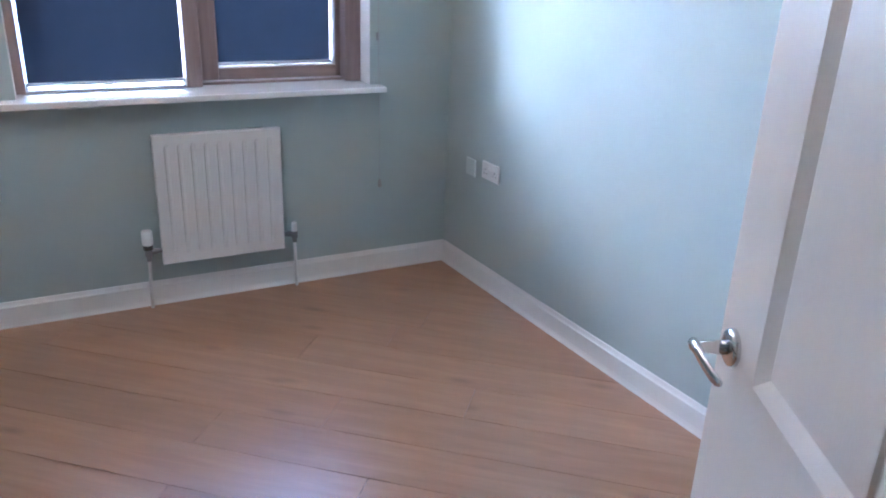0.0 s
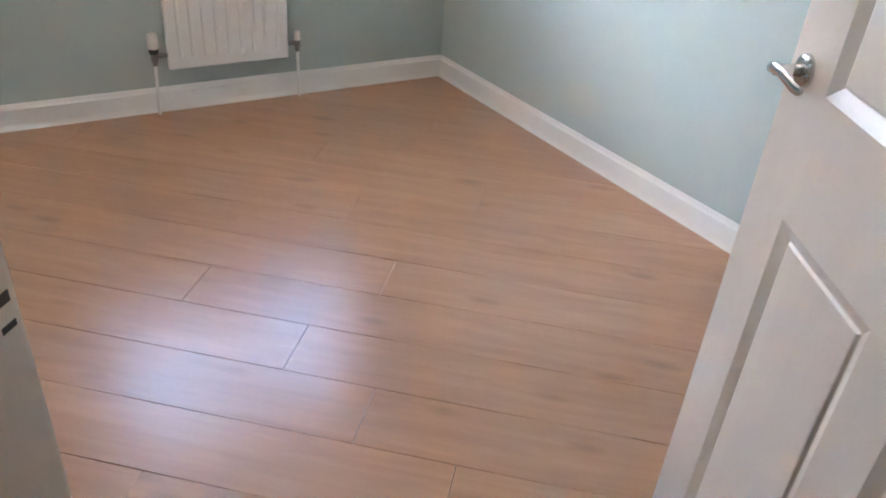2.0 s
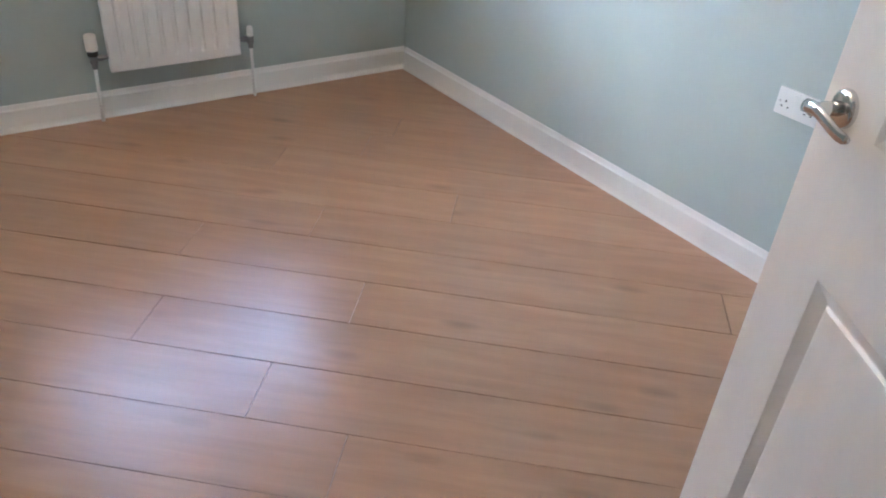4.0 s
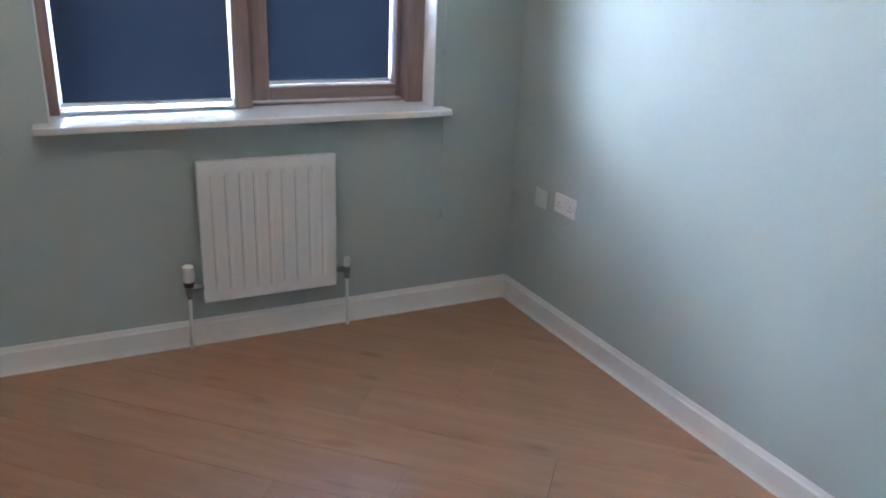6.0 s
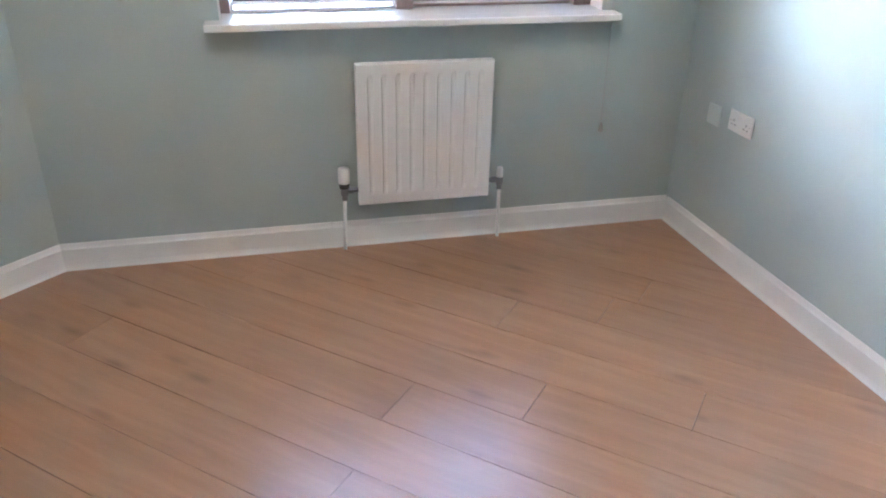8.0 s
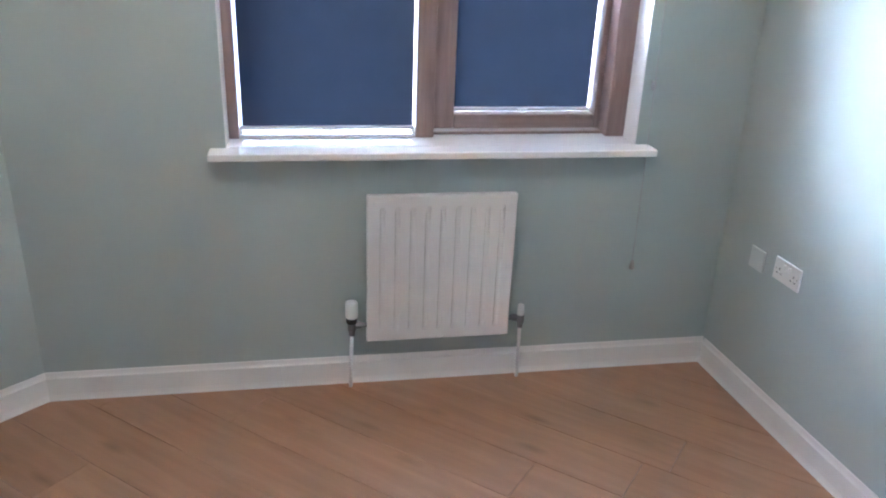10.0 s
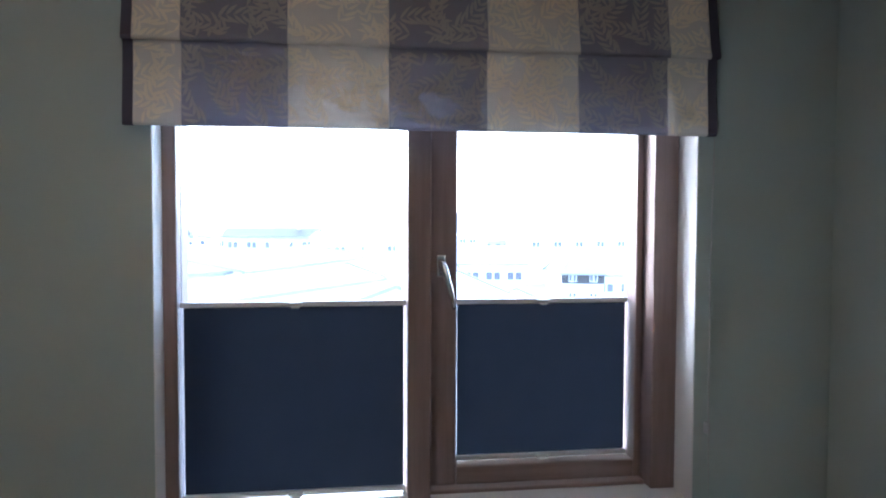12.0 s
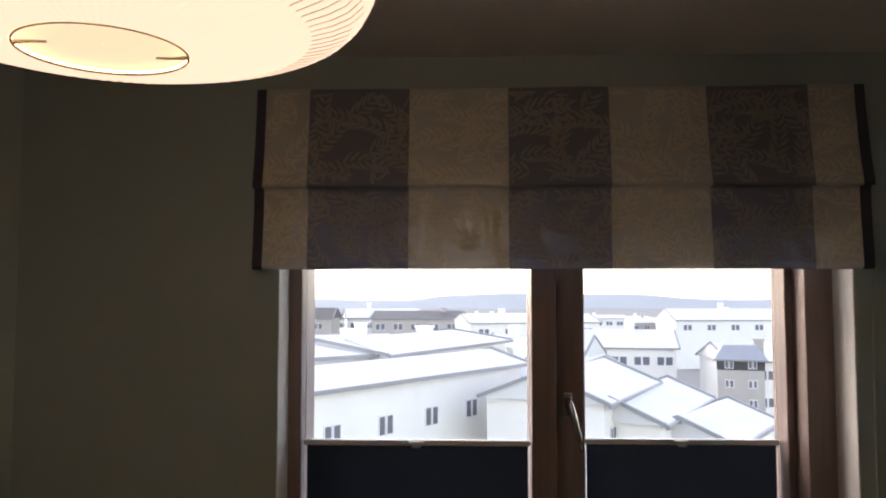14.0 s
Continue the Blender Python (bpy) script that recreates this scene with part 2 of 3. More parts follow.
def extrude_x(bm, profile, x0, x1, closed=True, steps=1):
    """Carries a (y, z) outline from x0 to x1."""
    rows = [[bm.verts.new((x0 + (x1 - x0) * s / steps, y, z)) for y, z in profile] for s in range(steps + 1)]
    n = len(profile)
    for r0, r1 in zip(rows, rows[1:]):
        for k in range(n if closed else n - 1):
            bm.faces.new((r0[k], r0[(k + 1) % n], r1[(k + 1) % n], r1[k]))
    if closed:
        bm.faces.new(rows[0][::-1]), bm.faces.new(rows[-1])
    return bm


def mesh(name, bm, material, smooth=False):
    bmesh.ops.recalc_face_normals(bm, faces=bm.faces[:])
    me = bpy.data.meshes.new(name)
    bm.to_mesh(me)
    bm.free()
    me.materials.append(material)
    if smooth:
        me.shade_smooth()
    return me


def part(name, bm, material, parent, label="", smooth=False):
    ob = new(name, mesh(name, bm, material, smooth))
    ob.parent = parent
    return tagged(ob, label)


def thing(name, at, label, category, group=""):
    ob = new(name)
    ob.location = at
    ob.empty_display_size = 0.1
    return tagged(ob, label, category, group)


def structure(name, bm, material, label, category, smooth=False):
    return tagged(new(name, mesh(name, bm, material, smooth)), label, category, kind="structure")


# ---- the room ----
CEILZ = 2.66
HANDLE_Z = 1.138
LEFT, SOUTH = -3.95, -4.1
EAST = Matrix.Rotation(radians(2.83), 4, "Z")               # the east wall is not quite square to the window wall
OX0, OX1, OZ0, OZ1 = -1.98, -0.44, 0.99, 2.32          # window opening
JX0, JX1, DH = -0.952, 0.003, 2.05                      # doorway, along the slanting door wall
PIN = Vector((-1.493, -3.726, 0))                       # hinge pin of the door, on the room face of that wall
DOORWALL = pose(PIN.x, PIN.y, 0, 0, 0, -41.5)           # the door wall runs the way of the floorboards
T = 0.36


def wall_block(name, label, *specs):
    return structure(name, boxes(bmesh.new(), *specs), WALL, label, "wall")


wall_block("wall_north", "pale duck-egg painted plaster wall with the window", (-2.76, 0, 0, OX0, T, CEILZ), (OX1, 0, 0, 0.2, T, CEILZ),
           (OX0, 0, 0, OX1, T, OZ0 - 0.03), (OX0, 0, OZ1, OX1, T, CEILZ))
wall_block("wall_east", "pale duck-egg painted plaster wall with sockets", (0, SOUTH - 0.12, 0, 0.2, 0, CEILZ)).matrix_basis = EAST


def slab(points, z0, z1):
    bm = bmesh.new()
    lo = [bm.verts.new((x, y, z0)) for x, y in points]
    hi = [bm.verts.new((x, y, z1)) for x, y in points]
    bm.faces.new(lo[::-1]), bm.faces.new(hi)
    for k in range(len(points)):
        j = (k + 1) % len(points)
        bm.faces.new((lo[k], lo[j], hi[j], hi[k]))
    return bm


P0, P1, P2 = (-2.706, 0.0), (-2.92, -0.19), (LEFT, 0.73)
structure("wall_northwest", slab([P0, (-2.706, T), (-3.2, 0.95), (LEFT, 0.95), P2, P1], 0, CEILZ), WALL, "pale duck-egg painted angled wall pier", "wall")
wall_block("wall_west", "pale duck-egg painted plaster side wall", (LEFT - 0.15, -1.75, 0, LEFT, 0.95, CEILZ))
wall_block("wall_south", "pale duck-egg painted plaster end wall", (-1.2, SOUTH - 0.12, 0, 0.4, SOUTH, CEILZ))
wall_block("wall_southwest", "pale duck-egg painted slanting wall round the doorway", (-3.4, -0.12, 0, JX0 - 0.03, 0, CEILZ), (JX1 + 0.03, -0.12, 0, 0.56, 0, CEILZ),
           (JX0 - 0.03, -0.12, DH + 0.03, JX1 + 0.03, 0, CEILZ)).matrix_basis = DOORWALL
structure("ceiling", box(LEFT - 0.15, -5.7, CEILZ, 0.45, 0.95, CEILZ + 0.15), CEIL, "plain white painted ceiling", "ceiling")
# unseen hall behind the doorway; its cream stands in for warm hall light
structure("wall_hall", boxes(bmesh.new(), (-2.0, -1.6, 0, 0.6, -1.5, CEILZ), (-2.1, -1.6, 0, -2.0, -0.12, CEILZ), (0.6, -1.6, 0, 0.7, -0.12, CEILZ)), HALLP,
          "unseen hall walls outside the doorway, cream to warm the door lining", "wall").matrix_basis = DOORWALL


def skirting(bm, p, q, side):
    """Moulded board from p to q; side +1 or -1: which way it stands proud."""
    d = (Vector(q) - Vector(p)).normalized()
    nrm = Vector((-d.y, d.x)) * side
    prof = [(0, 0), (0.020, 0), (0.020, 0.003), (0.0165, 0.007), (0.0135, 0.014), (0.0115, 0.022), (0.011, 0.024), (0.011, 0.088), (0.0135, 0.090), (0.0135, 0.095), (0.0095, 0.099), (0.0065, 0.106), (0.005, 0.113), (0.003, 0.118), (0, 0.118)]
    rows = []
    for end in (p, q):
        rows.append([bm.verts.new((end[0] + nrm.x * o, end[1] + nrm.y * o, z)) for o, z in prof])
    n = len(prof)
    for k in range(n):
        bm.faces.new((rows[0][k], rows[0][(k + 1) % n], rows[1][(k + 1) % n], rows[1][k]))
    bm.faces.new(rows[0][::-1]), bm.faces.new(rows[1])
    return bm


for i, (nm, p, q, s) in enumerate((("baseboard_north", (-2.715, 0), (0, 0), -1), ("baseboard_east", (0, -0.018), (0, SOUTH), -1), ("baseboard_pier", P1, P0, -1),
                                   ("baseboard_northwest", P2, (P1[0] - 0.012, P1[1] - 0.01), -1), ("baseboard_south", (-1.0, SOUTH), (0.15, SOUTH), 1),
                                   ("baseboard_hinge", (JX1 + 0.09, 0), (0.5, 0), 1), ("baseboard_southwest", (-3.2, 0), (JX0 - 0.09, 0), 1), ("baseboard_west", (LEFT, -1.45), (LEFT, 0.7), -1))):
    board = structure(nm, skirting(bmesh.new(), p, q, s), WHITE, "white gloss moulded skirting board along the wall", "skirting")
    if nm == "baseboard_east":
        board.matrix_basis = EAST
    if nm in ("baseboard_hinge", "baseboard_southwest"):
        board.matrix_basis = DOORWALL

# door lining, stops and architraves
lining = structure("door_frame", boxes(bmesh.new(), (JX0 - 0.03, -0.122, 0, JX0, 0.002, DH), (JX1, -0.122, 0, JX1 + 0.03, 0.002, DH),
                   (JX0 - 0.03, -0.122, DH, JX1 + 0.03, 0.002, DH + 0.03), bevel=0.002), DOORW, "cream painted door lining round the open doorway", "door frame")
lining.matrix_basis = DOORWALL
for y0, y1 in ((0.002, 0.018), (-0.138, -0.122)):
    for b in ((JX0 - 0.085, y0, 0, JX0 - 0.012, y1, DH + 0.08), (JX1 + 0.012, y0, 0, JX1 + 0.085, y1, DH + 0.08), (JX0 - 0.012, y0, DH + 0.012, JX1 + 0.012, y1, DH + 0.08)):
        part("architrave", box(*b, bevel=0.004), DOORW, lining)
for b in ((JX0, -0.075, 0, JX0 + 0.012, -0.042, DH), (JX1 - 0.012, -0.075, 0, JX1, -0.042, DH), (JX0 + 0.012, -0.075, DH - 0.012, JX1 - 0.012, -0.042, DH)):
    part("door_stop", box(*b, bevel=0.003), DOORW, lining)
plate = part("strike_plate", box(JX0, -0.028, HANDLE_Z - 0.03, JX0 + 0.001, -0.003, HANDLE_Z + 0.035, 0.0004), DOORW, lining, "painted-over latch keep")
for nm, z0, z1, lab in (("latch_hole", 0.010, 0.020, "dark latch hole"), ("screw_hole", -0.012, -0.006, "dark screw recess")):
    part(nm, box(JX0 + 0.0009, -0.019, HANDLE_Z + z0, JX0 + 0.0016, -0.004, HANDLE_Z + z1, 0.0002), DARK, plate, lab)


# ---- door ----
def panel_door():
    W, H, TH = 0.935, 2.03, 0.038
    d = thing("door_1", (0, 0, 0), "cream painted moulded panel door, standing open", "door")
    stile, mid = 0.128, 0.105
    px = [(stile, W / 2 - mid / 2), (W / 2 + mid / 2, W - stile)]
    pz = [(0.24, 0.919), (1.124, 1.62), (1.73, 1.91)]
    bm = bmesh.new()
    xs = [0, px[0][0], px[0][1], px[1][0], px[1][1], W]
    zs = [0.008, pz[0][0], pz[0][1], pz[1][0], pz[1][1], pz[2][0], pz[2][1], H]
    for i in range(5):
        for k in range(7):
            if not (i in (1, 3) and k in (1, 3, 5)):
                boxes(bm, (xs[i], -TH, zs[k], xs[i + 1], 0, zs[k + 1]))
    bmesh.ops.remove_doubles(bm, verts=bm.verts[:], dist=1e-5)
    inner = {}
    for f in bm.faces:
        key = tuple(sorted(tuple(round(c, 4) for c in v.co) for v in f.verts))
        inner.setdefault(key, []).append(f)
    bmesh.ops.delete(bm, geom=[f for fs in inner.values() if len(fs) > 1 for f in fs], context="FACES")
    part("door_leaf", bm, DOORW, d)
    for x0, x1 in px:
        for z0, z1 in pz:
            bm = bmesh.new()
            for side in (0, 1):
                y = lambda depth: -depth if side == 0 else -TH + depth
                loops = []
                for inset, depth in ((0, 0.0), (0.003, 0.0015), (0.023, 0.0105), (0.026, 0.0105), (0.030, 0.0065), (0.033, 0.006)):
                    loops.append([bm.verts.new(c) for c in ((x0 + inset, y(depth), z0 + inset), (x1 - inset, y(depth), z0 + inset), (x1 - inset, y(depth), z1 - inset), (x0 + inset, y(depth), z1 - inset))])
                for l0, l1 in zip(loops, loops[1:]):
                    for k in range(4):
                        bm.faces.new((l0[k], l0[(k + 1) % 4], l1[(k + 1) % 4], l1[k]))
                bm.faces.new(loops[-1])
            part("panel", bm, DOORW, d)
    for side in (0, 1):
        s = 1 if side == 0 else -1
        y0 = 0.0 if side == 0 else -TH
        hx, hz = W - 0.052, HANDLE_Z
        bm = bmesh.new()
        lathe(bm, [(0.0005, 0.010), (0.020, 0.010), (0.0245, 0.008), (0.026, 0.004), (0.026, 0.0)], sides=32)
        bmesh.ops.transform(bm, matrix=Matrix.Translation((hx, y0, hz)) @ Matrix.Rotation(radians(-90 * s), 4, "X"), verts=bm.verts)
        rose = part("handle_rose", bm, CHROME, d, "round chrome handle rose", smooth=True)
        neck = [(hx, y0 + s * 0.008, hz), (hx, y0 + s * 0.030, hz), (hx - 0.002, y0 + s * 0.044, hz), (hx - 0.010, y0 + s * 0.052, hz + 0.001)]
        part("handle_neck", tube(bmesh.new(), neck, [0.0105, 0.009, 0.0085, 0.008], 16), CHROME, rose, smooth=True)
        # flat waved blade: rises a little from the neck, dips and lifts at the tip
        bm, rings = bmesh.new(), []
        for x, y, z, ty, tz in ((0.010, 0.050, 0.000, 0.0030, 0.0050), (0.006, 0.053, 0.001, 0.0070, 0.0095), (-0.008, 0.055, 0.005, 0.0070, 0.0095), (-0.022, 0.056, 0.008, 0.0060, 0.0090), (-0.038, 0.056, 0.006, 0.0050, 0.0085),
                                (-0.054, 0.053, 0.001, 0.0046, 0.0085), (-0.070, 0.049, -0.004, 0.0042, 0.0082), (-0.081, 0.046, -0.005, 0.0040, 0.0075), (-0.088, 0.044, -0.0045, 0.0022, 0.0045)):
            rings.append([bm.verts.new((hx + x, y0 + s * (y + ty * math.cos(k * math.tau / 16)), hz + z + tz * math.sin(k * math.tau / 16))) for k in range(16)])
        for r0, r1 in zip(rings, rings[1:]):
            for k in range(16):
                bm.faces.new((r0[k], r0[(k + 1) % 16], r1[(k + 1) % 16], r1[k]))
        bm.faces.new(rings[0][::-1]), bm.faces.new(rings[-1])
        part("handle_lever", bm, CHROME, d, "curved chrome lever handle", smooth=True)
    part("latch_plate", box(W, -0.03, HANDLE_Z - 0.05, W + 0.0015, -0.008, HANDLE_Z + 0.05), CHROME, d, "chrome latch plate")
    for z in (0.2, 1.0, 1.75):
        part("hinge", tube(bmesh.new(), [(-0.002, -TH - 0.005, z), (-0.002, -TH - 0.005, z + 0.1)], 0.006, 10), BRASS, d)
    return d


door = panel_door()
DOOR_TURN = 61.5
door.matrix_basis = pose(-1.526, -3.708, 0, 0, 0, DOOR_TURN)

# ---- window ----
FY, FB = 0.12, 0.31                                    # front and back of the wooden frame
sill = structure("window_sill", boxes(bmesh.new(), (-2.035, -0.093, OZ0 - 0.028, -0.388, 0, OZ0), bevel=0.006, seg=3), SILLW, "white gloss window board", "window sill")
part("sill_tongue", boxes(bmesh.new(), (OX0, -0.001, OZ0 - 0.028, OX1, T - 0.02, OZ0 - 0.0005)), SILLW, sill)
reveal = structure("window_reveal", boxes(bmesh.new(), (OX0, 0.002, OZ0, OX0 + 0.003, FY, OZ1), (OX1 - 0.003, 0.002, OZ0, OX1, FY, OZ1), (OX0 + 0.003, 0.002, OZ1 - 0.003, OX1 - 0.003, FY, OZ1)), WHITE,
                   "white painted window reveal", "reveal")
win = thing("window_1", ((OX0 + OX1) / 2, FY, OZ0), "brown stained timber window with a fixed light and a casement", "window")
win["kind"] = "structure"
M0 = Matrix.Translation(win.location).inverted()


def wpart(name, bm, material, label="", smooth=False, parent=None):
    bm.transform(M0)
    return part(name, bm, material, parent or win, label, smooth)


GX0, GX1 = -1.940, -1.285                              # fixed light
SX0, SX1 = -1.124, -0.546                              # casement glass
wpart("frame_jamb", box(OX0, FY, OZ0, GX0, FB, OZ1, 0.004), OAKF)
wpart("frame_jamb", box(-0.520, FY, OZ0, OX1, FB, OZ1, 0.004), OAKF)
wpart("frame_mullion", box(GX1, FY, OZ0, -1.215, FB, OZ1, 0.004), OAKF)
wpart("frame_head", box(GX0, FY, OZ1 - 0.05, GX1, FB, OZ1, 0.004), OAKH)
wpart("frame_head", box(-1.215, FY, OZ1 - 0.05, -0.520, FB, OZ1, 0.004), OAKH)
wpart("frame_cill", box(GX0, FY + 0.012, OZ0, GX1, FB, OZ0 + 0.012, 0.003), BEAD, "pale bottom glazing bead")
wpart("frame_cill", box(-1.215, FY + 0.045, OZ0, -0.520, FB, OZ0 + 0.012, 0.003), OAKH)
wpart("window_pane", box(GX0 - 0.005, 0.178, OZ0 + 0.008, GX1 + 0.005, 0.182, OZ1 - 0.045), CLEAR, "clear glass").visible_shadow = False
SY, SB = 0.195, 0.30                                   # front and back of the casement sash
sash = wpart("sash", box(-1.213, SY, OZ0 + 0.016, SX0, SB, OZ1 - 0.053, 0.008, 3), OAKF, "brown stained casement sash")
for nm, b, mt in (("sash_stile", (SX1, SY, OZ0 + 0.016, -0.523, SB, OZ1 - 0.053), OAKF), ("sash_rail", (SX0, SY + 0.002, OZ0 + 0.016, SX1, SB, OZ0 + 0.072), OAKH),
                  ("sash_rail", (SX0, SY + 0.002, OZ1 - 0.11, SX1, SB, OZ1 - 0.053), OAKH)):
    wpart(nm, box(*b, 0.005, 3), mt, parent=sash)
wpart("sash_pane", box(SX0 - 0.003, 0.284, OZ0 + 0.066, SX1 + 0.003, 0.288, OZ1 - 0.105), CLEAR, "clear glass", parent=sash).visible_shadow = False
# espagnolette handle on the casement's meeting stile
hb = box(-1.190, SY - 0.010, 1.655, -1.162, SY, 1.725, 0.004, 3)
wpart("handle_plate", hb, CHROME, "satin metal handle plate")
wpart("handle_grip", tube(bmesh.new(), [(-1.176, SY - 0.008, 1.703), (-1.176, SY - 0.033, 1.703), (-1.172, SY - 0.046, 1.69), (-1.162, SY - 0.050, 1.65), (-1.150, SY - 0.050, 1.605), (-1.140, SY - 0.048, 1.562)],
                          [0.010, 0.009, 0.010, 0.010, 0.009, 0.006], 14), CHROME, "silver window handle turned down", smooth=True)


# pleated blinds that cover the lower half of each light
def pleated_blind(x0, x1, z0, z1, y, label):
    b = thing("pleated_blind", ((x0 + x1) / 2, y, z0), label, "blind", "pleated blinds in the window")
    inv = Matrix.Translation(b.location).inverted()

    def add(name, bm, m, lab="", smooth=False):
        bm.transform(inv)
        return part(name, bm, m, b, lab, smooth)
    n = int((z1 - z0) / 0.010)
    bm = bmesh.new()
    prof = [(y + (0.0006 if k % 2 else -0.0006), z0 + (z1 - z0) * k / n) for k in range(n + 1)]
    extrude_x(bm, prof, x0 + 0.011, x1 - 0.009, closed=False)
    add("blind_cloth", bm, NAVY, "dark navy pleated cloth", smooth=True)
    add("top_rail", box(x0 + 0.002, y - 0.010, z1 - 0.004, x1 - 0.002, y + 0.010, z1 + 0.012, 0.003), BEAD, "pale grey metal rail")
    add("bottom_rail", box(x0 + 0.002, y - 0.010, z0 - 0.012, x1 - 0.002, y + 0.010, z0 + 0.003, 0.003), BEAD, "pale grey metal rail")
    for z, up in ((z1 + 0.004, -1), (z0 - 0.006, 1)):
        bm = bmesh.new()
        cx = (x0 + x1) / 2
        boxes(bm, (cx - 0.022, y - 0.022, z - 0.006, cx + 0.022, y - 0.009, z + 0.006), bevel=0.005, seg=3)
        boxes(bm, (cx - 0.013, y - 0.024, z - 0.011, cx + 0.013, y - 0.012, z - 0.003), bevel=0.0035, seg=3)
        add("pull_tab", bm, PLASTIC, "clear white plastic pull tab")
    for x in (x0 + 0.006, x1 - 0.006):
        add("guide_wire", tube(bmesh.new(), [(x, y, OZ0 + 0.02), (x, y, OZ1 - 0.06)], 0.0012, 6), BEAD)
        add("wire_foot", box(x - 0.006, y - 0.012, z0 - 0.028, x + 0.006, y + 0.008, z0 - 0.012, 0.002), PLASTIC)
    return b


pleated_blind(GX0, GX1, 1.027, 1.580, 0.157, "dark navy pleated blind over the fixed light's lower half")
pleated_blind(SX0, SX1, 1.076, 1.568, 0.262, "dark navy pleated blind over the casement's lower half")


# ---- roman blind ----
def roman_blind():
    b = thing("roman_blind", (-1.22, 0, 2.07), "striped cream and slate leaf-patterned roman blind, drawn up", "blind")
    inv = Matrix.Translation(b.location).inverted()

    def add(name, bm, m, lab="", smooth=False):
        bm.transform(inv)
        return part(name, bm, m, b, lab, smooth)

    upper = [(-0.028, 2.565), (-0.034, 2.50), (-0.043, 2.43), (-0.055, 2.36), (-0.066, 2.315), (-0.070, 2.300), (-0.066, 2.290), (-0.056, 2.292)]
    lower = [(-0.048, 2.300), (-0.046, 2.26), (-0.050, 2.20), (-0.056, 2.14), (-0.060, 2.10), (-0.060, 2.082), (-0.054, 2.074), (-0.044, 2.078)]
    stripes = [(-2.010, -1.891, 0), (-1.891, -1.621, 1), (-1.621, -1.354, 0), (-1.354, -1.086, 1), (-1.086, -0.826, 0), (-0.826, -0.562, 1), (-0.562, -0.440, 0)]

    def at(prof, z):
        for (y0, z0), (y1, z1) in zip(prof, prof[1:]):
            if z1 <= z <= z0:
                return y0 + (y1 - y0) * (z0 - z) / max(z0 - z1, 1e-6)
        return prof[0][0]

    def sag(x, z):
        return 0.004 * math.sin(x * 9 + z * 6) + 0.003 * math.sin(x * 23)

    rng = random.Random(5)
    for x0, x1, dark in stripes:
        for prof in (upper, lower):
            bm = bmesh.new()
            extrude_x(bm, prof, x0, x1, closed=False, steps=8)
            for v in bm.verts:
                v.co.y += sag(v.co.x, v.co.z)
            add("stripe", bm, DARKCLOTH if dark else LIGHTCLOTH, "slate blue cloth stripe" if dark else "cream cloth stripe", smooth=True)
    # fronds of the woven pattern: bent stems with paired pointed leaves
    leaves = {0: bmesh.new(), 1: bmesh.new()}
    layer = 0

    def leaf(prof, zlo, zhi, cx, cz, ang, ln, wd, bend):
        nonlocal layer
        hit = [st for st in stripes if st[0] <= cx < st[1]]
        if not hit or not zlo <= cz <= zhi:
            return
        x0, x1, dk = hit[0]
        bm, vs = leaves[dk], []
        layer += 1
        lift = 0.0014 + 0.0003 * (layer % 5)
        for u, w in ((-0.5, 0.12), (-0.22, 0.9), (0.12, 0.9), (0.5, 0), (0.12, -0.9), (-0.22, -0.9)):
            off = wd * w + bend * (u * u - 0.08)
            px = min(max(cx + math.cos(ang) * ln * u - math.sin(ang) * off, x0 + 0.001), x1 - 0.001)
            pz = min(max(cz + math.sin(ang) * ln * u + math.cos(ang) * off, zlo - 0.006), zhi)
            vs.append(bm.verts.new((px, at(prof, pz) + sag(px, pz) - lift, pz)))
        bm.faces.new((vs[0], vs[1], vs[5])), bm.faces.new((vs[1], vs[2], vs[4], vs[5])), bm.faces.new((vs[2], vs[3], vs[4]))

    for prof, zlo, zhi in ((upper, 2.305, 2.555), (lower, 2.085, 2.285)):
        for col in range(22):
            for row in range(5):
                x, z = -2.06 + 0.08 * col + rng.uniform(-0.02, 0.02), zlo - 0.06 + 0.07 * row + (0.035 if col % 2 else 0) + rng.uniform(-0.012, 0.012)
                ang = math.pi / 2 + (0.95 if (col + row) % 2 else -0.95) + rng.uniform(-0.35, 0.35)
                turn = rng.choice((-1, 1)) * rng.uniform(0.08, 0.16)
                for k in range(7):
                    x, z, ang = x + 0.0195 * math.cos(ang), z + 0.0195 * math.sin(ang), ang + turn
                    ln = (0.050 - 0.003 * k) * rng.uniform(0.9, 1.1)
                    for side in (-1, 1):
                        la = ang + side * rng.uniform(0.55, 0.72)
                        leaf(prof, zlo, zhi, x + 0.5 * ln * math.cos(la), z + 0.5 * ln * math.sin(la), la, ln, rng.uniform(0.0040, 0.0052), -side * 0.010)
    for dark, bm in leaves.items():
        tagged(add("leaf_pattern", bm, LEAFD if dark else LEAFL, "taupe leaf pattern" if dark else "cream leaf pattern"), kind="stuff")
    for x0, x1 in ((-2.036, -2.010), (-0.440, -0.414)):
        for prof in (upper, lower):
            bm = bmesh.new()
            back = [(min(y + 0.012, -0.004), z) for y, z in prof[::-1]]
            extrude_x(bm, [(y - 0.002, z) for y, z in prof] + back, x0, x1)
            for v in bm.verts:
                v.co.y += sag(v.co.x, v.co.z)
            add("edging", bm, EDGING, "dark navy edging strip")
    add("lining_cloth", boxes(bmesh.new(), (-2.01, -0.014, 2.33, -0.44, -0.011, 2.52)), LIGHTCLOTH)
